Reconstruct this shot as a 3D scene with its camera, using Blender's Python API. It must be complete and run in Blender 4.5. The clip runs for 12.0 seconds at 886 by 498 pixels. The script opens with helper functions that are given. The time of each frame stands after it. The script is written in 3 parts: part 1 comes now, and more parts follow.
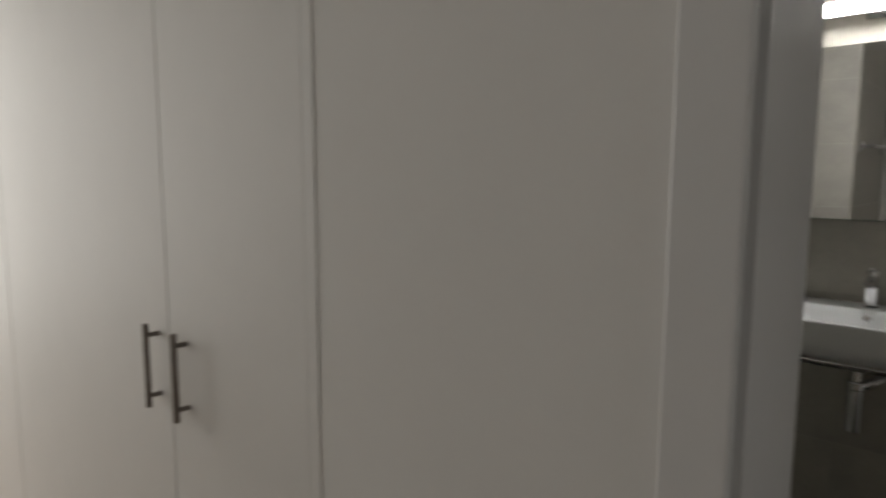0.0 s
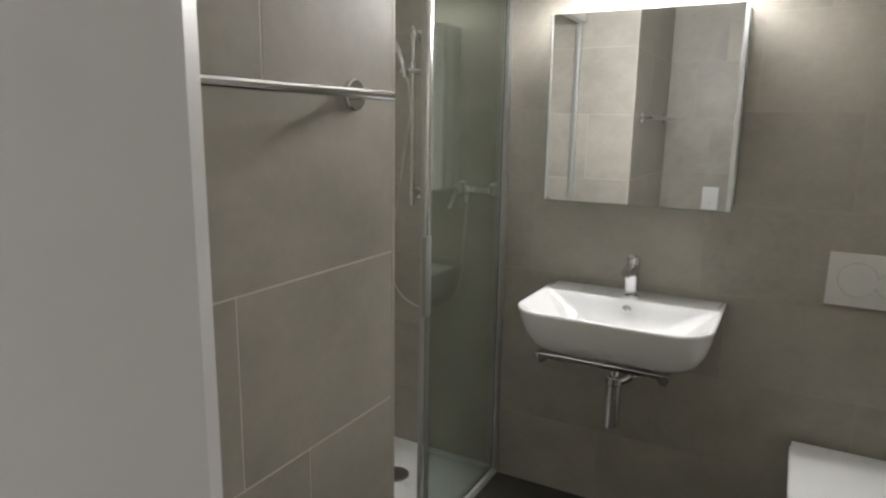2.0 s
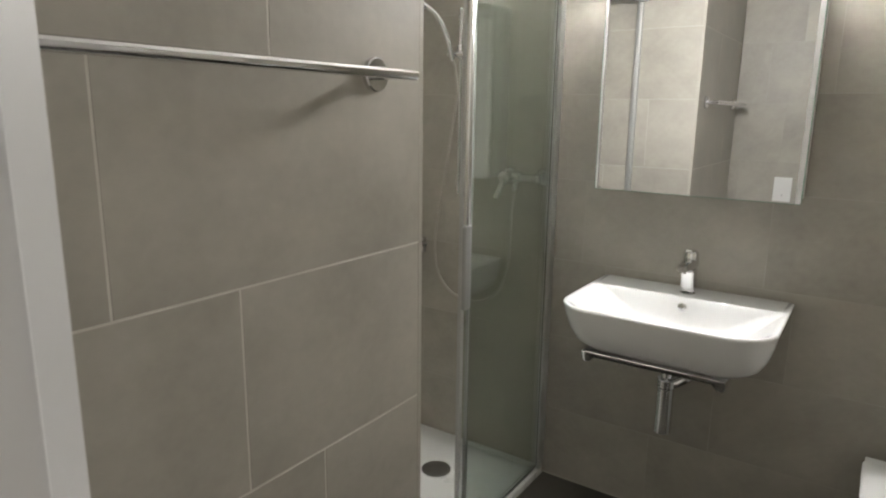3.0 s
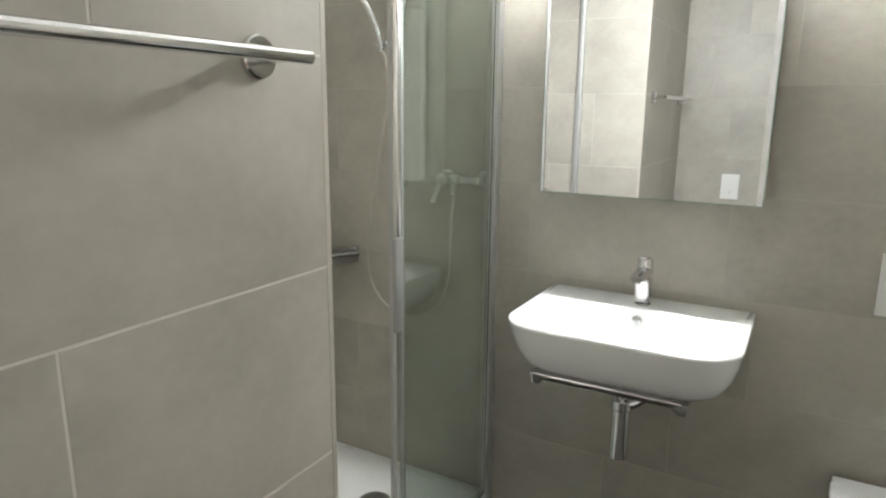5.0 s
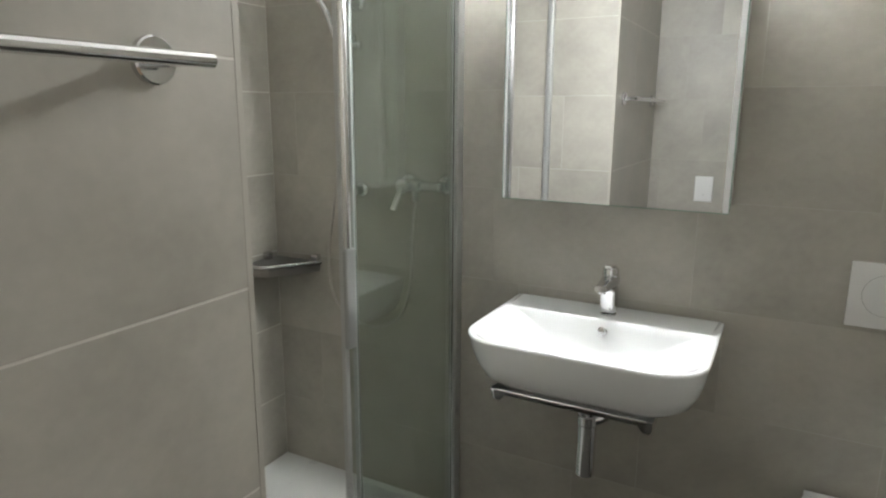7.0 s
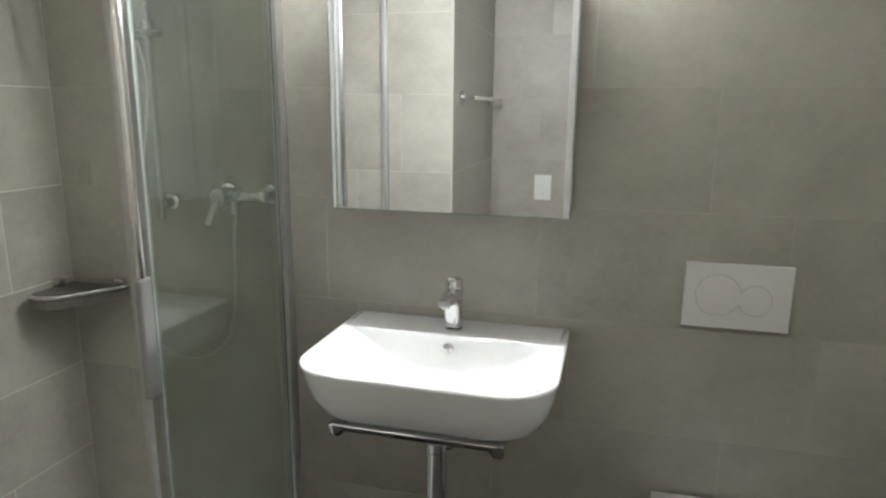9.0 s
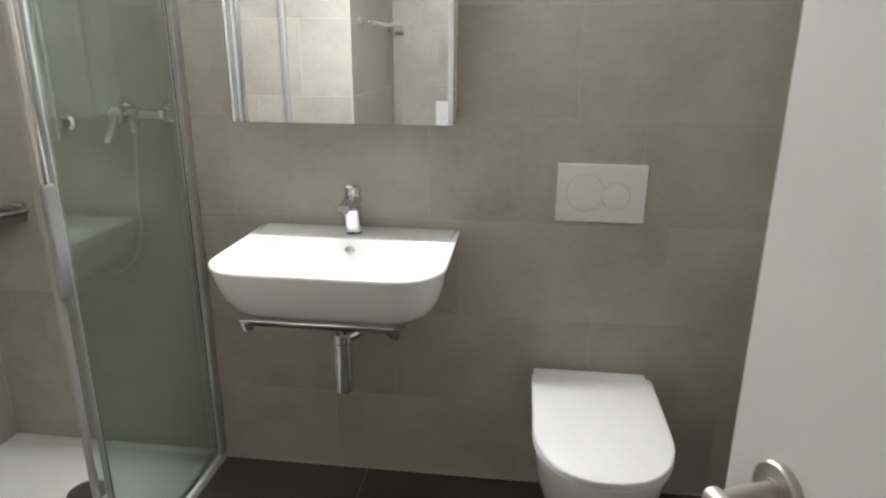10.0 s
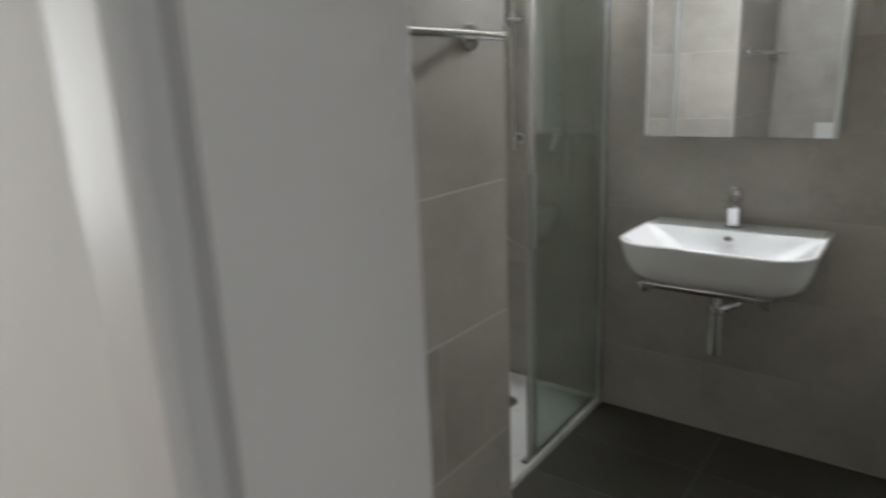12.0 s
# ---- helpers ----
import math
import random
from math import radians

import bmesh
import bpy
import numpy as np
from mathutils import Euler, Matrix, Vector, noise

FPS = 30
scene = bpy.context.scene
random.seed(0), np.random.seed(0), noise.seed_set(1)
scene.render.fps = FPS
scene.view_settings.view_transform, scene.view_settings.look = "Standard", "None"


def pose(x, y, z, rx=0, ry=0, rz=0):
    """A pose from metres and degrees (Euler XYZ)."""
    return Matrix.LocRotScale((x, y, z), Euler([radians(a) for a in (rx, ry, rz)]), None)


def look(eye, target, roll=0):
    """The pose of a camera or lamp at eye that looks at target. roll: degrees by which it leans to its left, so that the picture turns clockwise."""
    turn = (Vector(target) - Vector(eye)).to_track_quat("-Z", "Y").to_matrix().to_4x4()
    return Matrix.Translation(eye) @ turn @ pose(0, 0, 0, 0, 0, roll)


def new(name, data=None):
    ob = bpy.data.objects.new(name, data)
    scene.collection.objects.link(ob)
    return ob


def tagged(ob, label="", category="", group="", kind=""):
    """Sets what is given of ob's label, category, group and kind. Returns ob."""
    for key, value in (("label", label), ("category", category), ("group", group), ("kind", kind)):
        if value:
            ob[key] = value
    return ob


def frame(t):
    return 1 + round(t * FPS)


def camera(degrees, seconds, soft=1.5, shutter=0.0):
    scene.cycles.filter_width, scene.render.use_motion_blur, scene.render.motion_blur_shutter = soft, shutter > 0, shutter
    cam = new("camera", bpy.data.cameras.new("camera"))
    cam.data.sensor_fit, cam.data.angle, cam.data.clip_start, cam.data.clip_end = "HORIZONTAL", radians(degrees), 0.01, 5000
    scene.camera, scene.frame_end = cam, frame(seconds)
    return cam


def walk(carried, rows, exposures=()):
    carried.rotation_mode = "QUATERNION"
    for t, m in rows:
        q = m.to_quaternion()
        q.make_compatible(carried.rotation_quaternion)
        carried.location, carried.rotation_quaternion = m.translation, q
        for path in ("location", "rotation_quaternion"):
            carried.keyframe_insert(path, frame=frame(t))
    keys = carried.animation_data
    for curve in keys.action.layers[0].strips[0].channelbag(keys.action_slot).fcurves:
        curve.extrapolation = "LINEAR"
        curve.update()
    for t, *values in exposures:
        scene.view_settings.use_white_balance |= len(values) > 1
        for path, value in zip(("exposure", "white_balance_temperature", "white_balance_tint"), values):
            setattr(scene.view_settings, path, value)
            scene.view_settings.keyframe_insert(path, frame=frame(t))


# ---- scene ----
# camera and its walk
PATH = [
    (0, 0.622, -2.808, 1.335, 41.950, -6.939, -0.200),
    (0.2, 0.628, -2.776, 1.330, 36.136, -7.021, -0.540),
    (0.5, 0.638, -2.684, 1.280, 28.113, -6.685, -1.536),
    (0.8, 0.646, -2.576, 1.321, 22.462, -7.089, -1.269),
    (1, 0.672, -2.523, 1.316, 22.111, -7.095, -0.876),
    (1.5, 0.695, -2.360, 1.387, 24.087, -9.259, -0.517),
    (2, 0.704, -2.265, 1.420, 28.749, -11.074, -0.967),
    (2.5, 0.714, -2.206, 1.414, 33.268, -11.749, -0.696),
    (3, 0.718, -2.162, 1.409, 34.374, -12.117, -0.770),
    (4.8, 0.644, -1.970, 1.399, 30.045, -12.401, -0.416),
    (5, 0.634, -1.944, 1.403, 29.636, -12.266, -0.528),
    (5.5, 0.637, -1.913, 1.423, 30.104, -11.708, -0.302),
    (6, 0.640, -1.891, 1.433, 30.298, -11.810, -0.516),
    (6.5, 0.661, -1.877, 1.408, 29.449, -12.237, -0.383),
    (8.5, 0.641, -1.662, 1.435, 20.055, -11.434, -0.476),
    (9, 0.635, -1.650, 1.418, 14.816, -12.287, -0.457),
    (9.5, 0.683, -1.706, 1.388, 10.374, -14.542, -0.344),
    (10, 0.728, -1.809, 1.361, 7.214, -17.398, -0.287),
    (10.5, 0.779, -1.943, 1.360, 6.933, -17.779, -0.123),
    (11, 0.826, -2.148, 1.350, 10.915, -17.496, 0.313),
    (11.5, 0.832, -2.300, 1.367, 22.018, -16.898, 1.948),
    (12, 0.772, -2.437, 1.379, 36.875, -14.442, 2.325),
]
EXPOSURES = [
    (0.0, -1.12, 6600, 10), (0.5, -0.16, 6600, 9), (1.0, 0.18, 6500, 10), (2.0, 0.08, 6550, 10), (3.0, 0.38, 6650, 9.5),
    (5.0, 0.92, 6350, 7), (5.5, 0.72, 6300, 5.5), (6.5, 0.52, 6300, 7), (8.4, 0.48, 6300, 7), (9.3, 0.5, 6350, 8), (10.0, 0.8, 6400, 9), (11.0, 0.96, 6350, 8.5), (11.6, 0.88, 6320, 7), (12.0, -0.05, 6150, 8.5),
]
cam = camera(69.36, 12.0, soft=2.1, shutter=0.35)
walk(cam, [(t, pose(x, y, z, 90 + p, r, w)) for t, x, y, z, w, p, r in PATH], EXPOSURES)

# ---- world and light ----
world = bpy.data.worlds.new("world")
scene.world = world
world.use_nodes = True
wn = world.node_tree.nodes
sky = wn.new("ShaderNodeTexSky")
sky.sky_type, sky.sun_disc = "NISHITA", False
sky.sun_elevation, sky.sun_rotation = radians(35), radians(200)
wn["Background"].inputs["Strength"].default_value = 0.08
world.node_tree.links.new(sky.outputs[0], wn["Background"].inputs["Color"])


def area_lamp(name, eye, target, size_x, size_y, power, colour):
    data = bpy.data.lights.new(name, "AREA")
    data.shape, data.size, data.size_y, data.energy, data.color = "RECTANGLE", size_x, size_y, power, colour
    ob = new(name, data)
    ob.matrix_world = look(eye, target)
    return ob


LAMP_GLOW = 160.0
# power of the unseen hallway windows; the right is fill for the lining
WINDOW_LEFT, WINDOW_FILL = 61.0, 8.8

# plan of the bathroom: sink wall y = 0, partition face x = 0, floor z = 0
XR, XS, XG = 1.41, -1.05, -0.268      # right wall, shower back wall, glass screen
YP, YF, YH = -1.18, -2.06, -2.267     # partition end, front wall inside, hall side of that wall
HC = 2.40                             # ceiling
JL, JR = 0.455, 1.245                 # door lining, inner faces
DOOR_TOP = 2.06
HALL_Y, HALL_X0, HALL_X1 = -3.75, -3.6, 3.0


# ---- materials ----
def rgb(h, s=1.0):
    return (h[0] * s, h[1] * s, h[2] * s, 1)


def material(name, base, rough=0.5, metal=0.0, spread=0.12, scale=6.0, fine=180.0, bump=0.03, rough_spread=0.08, island=0.0, coat=0.0, stretch=(1, 1, 1), dist=0.002, grain=0.3):
    """Two scales of variation on object-true coordinates: broad clouding and fine grain, both in colour and roughness, with relief."""
    m = bpy.data.materials.new(name)
    m.use_nodes = True
    n, l = m.node_tree.nodes, m.node_tree.links
    b = n["Principled BSDF"]
    b.inputs["Metallic"].default_value = metal
    b.inputs["Coat Weight"].default_value = coat
    geo = n.new("ShaderNodeNewGeometry")
    mp = n.new("ShaderNodeMapping")
    mp.inputs["Scale"].default_value = stretch
    info = n.new("ShaderNodeObjectInfo")
    mul = n.new("ShaderNodeVectorMath")
    mul.operation = "SCALE"
    mul.inputs[0].default_value = (7.3, 3.1, 5.7)
    l.new(info.outputs["Random"], mul.inputs["Scale"])
    add = n.new("ShaderNodeVectorMath")
    l.new(geo.outputs["Position"], mp.inputs["Vector"])
    l.new(mp.outputs[0], add.inputs[0])
    if island:
        l.new(mul.outputs[0], add.inputs[1])
    big = n.new("ShaderNodeTexNoise")
    big.inputs["Scale"].default_value, big.inputs["Detail"].default_value, big.inputs["Roughness"].default_value = scale, 6, 0.62
    small = n.new("ShaderNodeTexNoise")
    small.inputs["Scale"].default_value, small.inputs["Detail"].default_value = fine, 3
    l.new(add.outputs[0], big.inputs["Vector"])
    l.new(add.outputs[0], small.inputs["Vector"])
    mix = n.new("ShaderNodeMath")
    mix.operation = "MULTIPLY_ADD"
    mix.inputs[1].default_value = grain
    l.new(small.outputs["Fac"], mix.inputs[0])
    l.new(big.outputs["Fac"], mix.inputs[2])
    last = mix.outputs[0]
    if island:
        per = n.new("ShaderNodeMath")
        per.operation = "MULTIPLY_ADD"
        per.inputs[1].default_value = island
        l.new(info.outputs["Random"], per.inputs[0])
        l.new(last, per.inputs[2])
        last = per.outputs[0]
    ramp = n.new("ShaderNodeMapRange")
    ramp.inputs["From Min"].default_value, ramp.inputs["From Max"].default_value = 0.35, 0.95 + island
    ramp.inputs["To Min"].default_value, ramp.inputs["To Max"].default_value = 1 - spread, 1 + spread
    l.new(last, ramp.inputs["Value"])
    col = n.new("ShaderNodeVectorMath")
    col.operation = "SCALE"
    col.inputs[0].default_value = base
    l.new(ramp.outputs[0], col.inputs["Scale"])
    l.new(col.outputs[0], b.inputs["Base Color"])
    rr = n.new("ShaderNodeMapRange")
    rr.inputs["From Min"].default_value, rr.inputs["From Max"].default_value = 0.3, 0.7
    rr.inputs["To Min"].default_value, rr.inputs["To Max"].default_value = max(rough - rough_spread, 0.02), rough + rough_spread
    l.new(big.outputs["Fac"], rr.inputs["Value"])
    l.new(rr.outputs[0], b.inputs["Roughness"])
    if bump:
        bp = n.new("ShaderNodeBump")
        bp.inputs["Strength"].default_value, bp.inputs["Distance"].default_value = bump, dist
        l.new(mix.outputs[0], bp.inputs["Height"])
        l.new(bp.outputs[0], b.inputs["Normal"])
    return m


def glass_material(name, tint):
    m = bpy.data.materials.new(name)
    m.use_nodes = True
    b = m.node_tree.nodes["Principled BSDF"]
    b.inputs["Base Color"].default_value = (*tint, 1)
    b.inputs["Roughness"].default_value = 0.0
    b.inputs["IOR"].default_value = 1.52
    b.inputs["Transmission Weight"].default_value = 1.0
    return m


def mirror_material():
    m = bpy.data.materials.new("mirror silver")
    m.use_nodes = True
    b = m.node_tree.nodes["Principled BSDF"]
    b.inputs["Base Color"].default_value = (0.925, 0.945, 0.965, 1)
    b.inputs["Metallic"].default_value = 1.0
    b.inputs["Roughness"].default_value = 0.01
    return m


def glow_material(name, colour, strength):
    m = bpy.data.materials.new(name)
    m.use_nodes = True
    b = m.node_tree.nodes["Principled BSDF"]
    b.inputs["Base Color"].default_value = (0.8, 0.8, 0.8, 1)
    b.inputs["Emission Color"].default_value = (*colour, 1)
    b.inputs["Emission Strength"].default_value = strength
    return m


TILE = material("concrete look wall tile", (0.408, 0.384, 0.336), 0.42, spread=0.26, scale=2.8, fine=45, bump=0.012, rough_spread=0.08, island=0.03, stretch=(1, 1, 1.2), grain=0.16)
FLOOR_TILE = material("dark stone floor tile", (0.050, 0.047, 0.038), 0.42, spread=0.42, scale=9, fine=110, bump=0.2, rough_spread=0.12, island=0.2)
GROUT = material("beige cement grout", (0.430, 0.408, 0.362), 0.9, spread=0.1, scale=20, fine=400, bump=0.1)
# same cement as GROUT, paler to hold the light these joints catch
LIT_GROUT = material("cement grout in a lit tone", (0.60, 0.58, 0.53), 0.9, spread=0.1, scale=20, fine=400, bump=0.1)
FLOOR_GROUT = material("grey floor grout", (0.19, 0.183, 0.16), 0.9, spread=0.1, scale=20, fine=400, bump=0.1)
WHITE_WALL = material("white painted plaster", (0.74, 0.735, 0.72), 0.75, spread=0.03, scale=4, fine=260, bump=0.12)
CEILING_PAINT = material("white ceiling paint", (0.82, 0.82, 0.8), 0.8, spread=0.02, scale=4, fine=260, bump=0.08)
LACQUER = material("white satin lacquer", (0.73, 0.725, 0.715), 0.38, spread=0.025, scale=5, fine=300, bump=0.02)
CABINET = material("off white cabinet laminate", (0.72, 0.715, 0.70), 0.62, spread=0.03, scale=5, fine=300, bump=0.02, rough_spread=0.015)
FRAME_GREY = material("pale grey lacquered door lining", (0.66, 0.66, 0.66), 0.4, spread=0.025, scale=5, fine=300, bump=0.02)
CERAMIC = material("white glazed ceramic", (0.79, 0.80, 0.805), 0.1, spread=0.012, scale=5, fine=60, bump=0.0, rough_spread=0.03, coat=0.3)
TRAY_WHITE = material("white mineral cast shower tray", (0.66, 0.665, 0.65), 0.32, spread=0.03, scale=6, fine=200, bump=0.03)
SEAT_WHITE = material("white duroplast", (0.79, 0.80, 0.805), 0.36, spread=0.012, scale=5, fine=100, bump=0.0)
PLATE_WHITE = material("white plastic plate", (0.77, 0.765, 0.75), 0.35, spread=0.015, scale=8, fine=200, bump=0.01)
CHROME = material("polished chrome", (0.72, 0.72, 0.73), 0.10, metal=1.0, spread=0.02, scale=6, fine=60, bump=0.0, rough_spread=0.01)
STEEL = material("brushed stainless steel", (0.47, 0.44, 0.41), 0.42, metal=1.0, spread=0.03, scale=30, fine=600, bump=0.0, rough_spread=0.03)
ALU = material("polished aluminium profile", (0.62, 0.63, 0.625), 0.30, metal=0.85, spread=0.01, scale=6, fine=60, bump=0.0, rough_spread=0.005)
EDGE_BEIGE = material("beige tile edge profile", (0.415, 0.39, 0.342), 0.45, spread=0.03, scale=8, fine=200, bump=0.0)
SATIN = material("satin etched mirror border", (0.84, 0.85, 0.86), 0.45, metal=0.25, spread=0.01, scale=6, fine=60, bump=0.0, rough_spread=0.01)
SATIN_ALU = material("satin anodised aluminium", (0.44, 0.44, 0.43), 0.40, metal=0.5, spread=0.01, scale=6, fine=60, bump=0.0, rough_spread=0.01)
ROD_CHROME = material("lightly brushed chrome", (0.82, 0.815, 0.81), 0.26, metal=1.0, spread=0.02, scale=6, fine=60, bump=0.0, rough_spread=0.01)
PIPE_GREY = material("dark grey mounting plastic", (0.07, 0.07, 0.068), 0.45, spread=0.1)
GAP_SHADE = material("grey painted gap shade", (0.42, 0.415, 0.40), 0.5, spread=0.02)
HOLE_SHADE = material("black hole shade", (0.02, 0.02, 0.02), 0.7, spread=0.1)
SEAL = material("grey rubber seal", (0.12, 0.125, 0.12), 0.5, spread=0.1)
DRAIN_STEEL = material("dull steel drain cover", (0.27, 0.26, 0.25), 0.38, metal=1.0, spread=0.1, scale=20, bump=0.03)
HANDLE_BROWN = material("dark bronze handle metal", (0.20, 0.175, 0.16), 0.35, metal=0.8, spread=0.1, scale=30, bump=0.02)
HALL_FLOOR = material("oak parquet", (0.30, 0.20, 0.12), 0.45, spread=0.2, scale=5, fine=80, bump=0.05, stretch=(1, 6, 1))
HOSE_METAL = material("ribbed chrome hose", (0.48, 0.455, 0.42), 0.36, metal=1.0, spread=0.02, scale=40, fine=800, bump=0.0)
GLASS = glass_material("clear safety glass with a green cast", (0.86, 0.91, 0.88))
GLASS_EDGE = glass_material("green glass edge", (0.62, 0.92, 0.84))
MIRROR = mirror_material()
OPAL = glow_material("opal lamp diffuser", (1.0, 0.985, 0.965), LAMP_GLOW)
GRIP_GREY = material("grey satin grip metal", (0.36, 0.36, 0.355), 0.34, metal=0.8, spread=0.02, scale=6, fine=60, bump=0.0, rough_spread=0.01)


# ---- mesh helpers ----
def mesh_of(bm, name, mat, smooth=None):
    bmesh.ops.recalc_face_normals(bm, faces=bm.faces)
    me = bpy.data.meshes.new(name)
    if smooth is not None:
        for f in bm.faces:
            f.smooth = True
        lim = radians(smooth)
        for e in bm.edges:
            if len(e.link_faces) == 2:
                a, c = sorted(f.calc_area() for f in e.link_faces)
                e.smooth = e.calc_face_angle(0) < lim and (smooth != 40 or c < 12 * a)
            else:
                e.smooth = False
    bm.to_mesh(me)
    bm.free()
    me.materials.append(mat)
    return me


def part(name, bm, mat, parent=None, label="", smooth=None):
    ob = new(name, mesh_of(bm, name, mat, smooth))
    if parent:
        ob.parent = parent
        ob.matrix_parent_inverse = parent.matrix_world.inverted()
    return tagged(ob, label)


def thing(name, place, label, category, group="", kind=""):
    ob = new(name)
    ob.empty_display_size = 0.05
    ob.matrix_world = pose(*place)
    return tagged(ob, label, category, group, kind)


def box(x0, x1, y0, y1, z0, z1, bevel=0.0, seg=2, bm=None, m=None):
    b = bmesh.new()
    bmesh.ops.create_cube(b, size=1)
    for v in b.verts:
        v.co = Vector((x0 + (v.co.x + 0.5) * (x1 - x0), y0 + (v.co.y + 0.5) * (y1 - y0), z0 + (v.co.z + 0.5) * (z1 - z0)))
    if bevel:
        bmesh.ops.bevel(b, geom=list(b.edges), offset=bevel, segments=seg, affect="EDGES", profile=0.5)
    if m:
        b.transform(m)
    if bm is None:
        return b
    merge(bm, b)
    return bm


def merge(bm, other):
    me = bpy.data.meshes.new("tmp")
    other.to_mesh(me)
    other.free()
    bm.from_mesh(me)
    bpy.data.meshes.remove(me)


def tube(points, radius, seg=16, bm=None, caps=True):
    """A round tube along points; radius a number or one per point."""
    b = bmesh.new()
    pts = [Vector(p) for p in points]
    rad = radius if isinstance(radius, (list, tuple)) else [radius] * len(pts)
    up, rings = None, []
    for i, p in enumerate(pts):
        d = (pts[min(i + 1, len(pts) - 1)] - pts[max(i - 1, 0)]).normalized()
        if up is None:
            up = d.orthogonal().normalized()
        up = (up - d * up.dot(d)).normalized()
        side = d.cross(up)
        rings.append([b.verts.new(p + rad[i] * (up * math.cos(2 * math.pi * k / seg) + side * math.sin(2 * math.pi * k / seg))) for k in range(seg)])
    skin(b, rings, caps)
    if bm is None:
        return b
    merge(bm, b)
    return bm


def skin(b, rings, caps=True, first=True):
    n = len(rings[0])
    for r, s in zip(rings, rings[1:]):
        for k in range(n):
            b.faces.new((r[k], r[(k + 1) % n], s[(k + 1) % n], s[k]))
    if caps:
        if first:
            b.faces.new(rings[0])
        b.faces.new(rings[-1])


def turned(profile, base, axis=(0, 0, 1), seg=32, bm=None):
    """A lathe: profile rows (radius, height) along the axis from base."""
    a = Vector(axis).normalized()
    pts = [Vector(base) + a * h for _, h in profile]
    b = bmesh.new()
    u = a.orthogonal().normalized()
    w = a.cross(u)
    rings = [[b.verts.new(p + r * (u * math.cos(2 * math.pi * k / seg) + w * math.sin(2 * math.pi * k / seg))) for k in range(seg)] for p, (r, _) in zip(pts, profile)]
    skin(b, rings)
    if bm is None:
        return b
    merge(bm, b)
    return bm


def smooth_path(pts, steps=8):
    """Catmull-Rom through the points."""
    p = [Vector(q) for q in pts]
    p = [2 * p[0] - p[1]] + p + [2 * p[-1] - p[-2]]
    out = []
    for i in range(1, len(p) - 2):
        for k in range(steps):
            t = k / steps
            out.append(0.5 * (2 * p[i] + (p[i + 1] - p[i - 1]) * t + (2 * p[i - 1] - 5 * p[i] + 4 * p[i + 1] - p[i + 2]) * t * t + (3 * p[i] - p[i - 1] - 3 * p[i + 1] + p[i + 2]) * t ** 3))
    out.append(p[-2])
    return out


def rounded(x0, x1, yback, yfront, r_back, r_front, seg=10):
    """Outline seen from above: yback is nearest the wall, yfront the lower y."""
    out = []
    for cx, cy, r, a0 in ((x1 - r_back, yback - r_back, r_back, 0), (x0 + r_back, yback - r_back, r_back, 90), (x0 + r_front, yfront + r_front, r_front, 180), (x1 - r_front, yfront + r_front, r_front, 270)):
        for k in range(seg + 1):
            a = radians(a0 + 90 * k / seg)
            out.append((cx + r * math.cos(a), cy + r * math.sin(a)))
    return out


# ---- structure: slabs of wall with thickness ----
def structure(name, bm, mat, label, category):
    ob = part(name, bm, mat)
    return tagged(ob, label, category, kind="structure")


T = 0.009        # tile thickness
D = 0.0005       # depth of the joint
G = 0.0024       # width of the joint
GW = 0.0033      # width of the joint on the partition and in the shower
wall_sink = structure("wall_sink", box(XS - 0.25, XR + 0.2, D, 0.2, -0.05, HC), GROUT, "tiled bathroom wall behind basin and toilet, grey beige", "wall")
wall_right = structure("wall_right", box(XR + D, XR + 0.2, YF - 0.0, D - 0.0001, -0.05, HC), LIT_GROUT, "tiled bathroom side wall beside the toilet", "wall")
wall_shower = structure("wall_shower", box(XS - 0.25, XS - D, YP - 0.2, D - 0.0001, -0.05, HC), LIT_GROUT, "tiled back wall of the shower niche", "wall")
wall_partition = structure("wall_partition", box(XS - D + 0.0001, -D, YF - 0.001, YP - D, -0.05, HC), LIT_GROUT, "tiled partition wall with the towel rail", "wall")
bm = box(-0.125, JL - 0.03, YH, YF - 0.02, -0.05, HC)
box(HALL_X0, -0.125, YH + 0.03, YF - 0.02, -0.05, HC, bm=bm)
box(HALL_X0, -2.602, YH, YH + 0.03, -0.05, HC, bm=bm)
box(-2.602, -0.125, YH, YH + 0.03, 2.365, HC, bm=bm)
box(JR + 0.03, HALL_X1, YH, YF - 0.02, -0.05, HC, bm=bm)
box(JL - 0.03, JR + 0.03, YH, YF - 0.02, DOOR_TOP + 0.03, HC, bm=bm)
structure("wall_front", bm, WHITE_WALL, "white plastered wall with the bathroom doorway", "wall")
bm = box(-0.02, JL - 0.03, YF - 0.0198, YF - D, -0.05, HC)
box(JR + 0.03, XR + 0.1, YF - 0.0198, YF - D, -0.05, HC, bm=bm)
box(JL - 0.03, JR + 0.03, YF - 0.0198, YF - D, DOOR_TOP + 0.03, HC, bm=bm)
wall_front = structure("wall_front_tiled", bm, GROUT, "tiled inner face of the bathroom doorway wall", "wall")
structure("trim", box(XG + 0.017, XR - 0.001, -0.005, -0.0002, 0.0, 0.006, 0.002), GROUT, "pale silicone joint along the tiled wall", "trim")
floor = structure("floor", box(XG - 0.03, XR + 0.1, YF - 0.0, 0.1, -0.1, -0.0012), FLOOR_GROUT, "dark grey stone tiled bathroom floor", "floor")
structure("floor_hall", box(HALL_X0 - 0.1, HALL_X1 + 0.1, HALL_Y - 0.1, YF - 0.001, -0.1, 0.0), HALL_FLOOR, "oak parquet floor of the hallway", "floor")
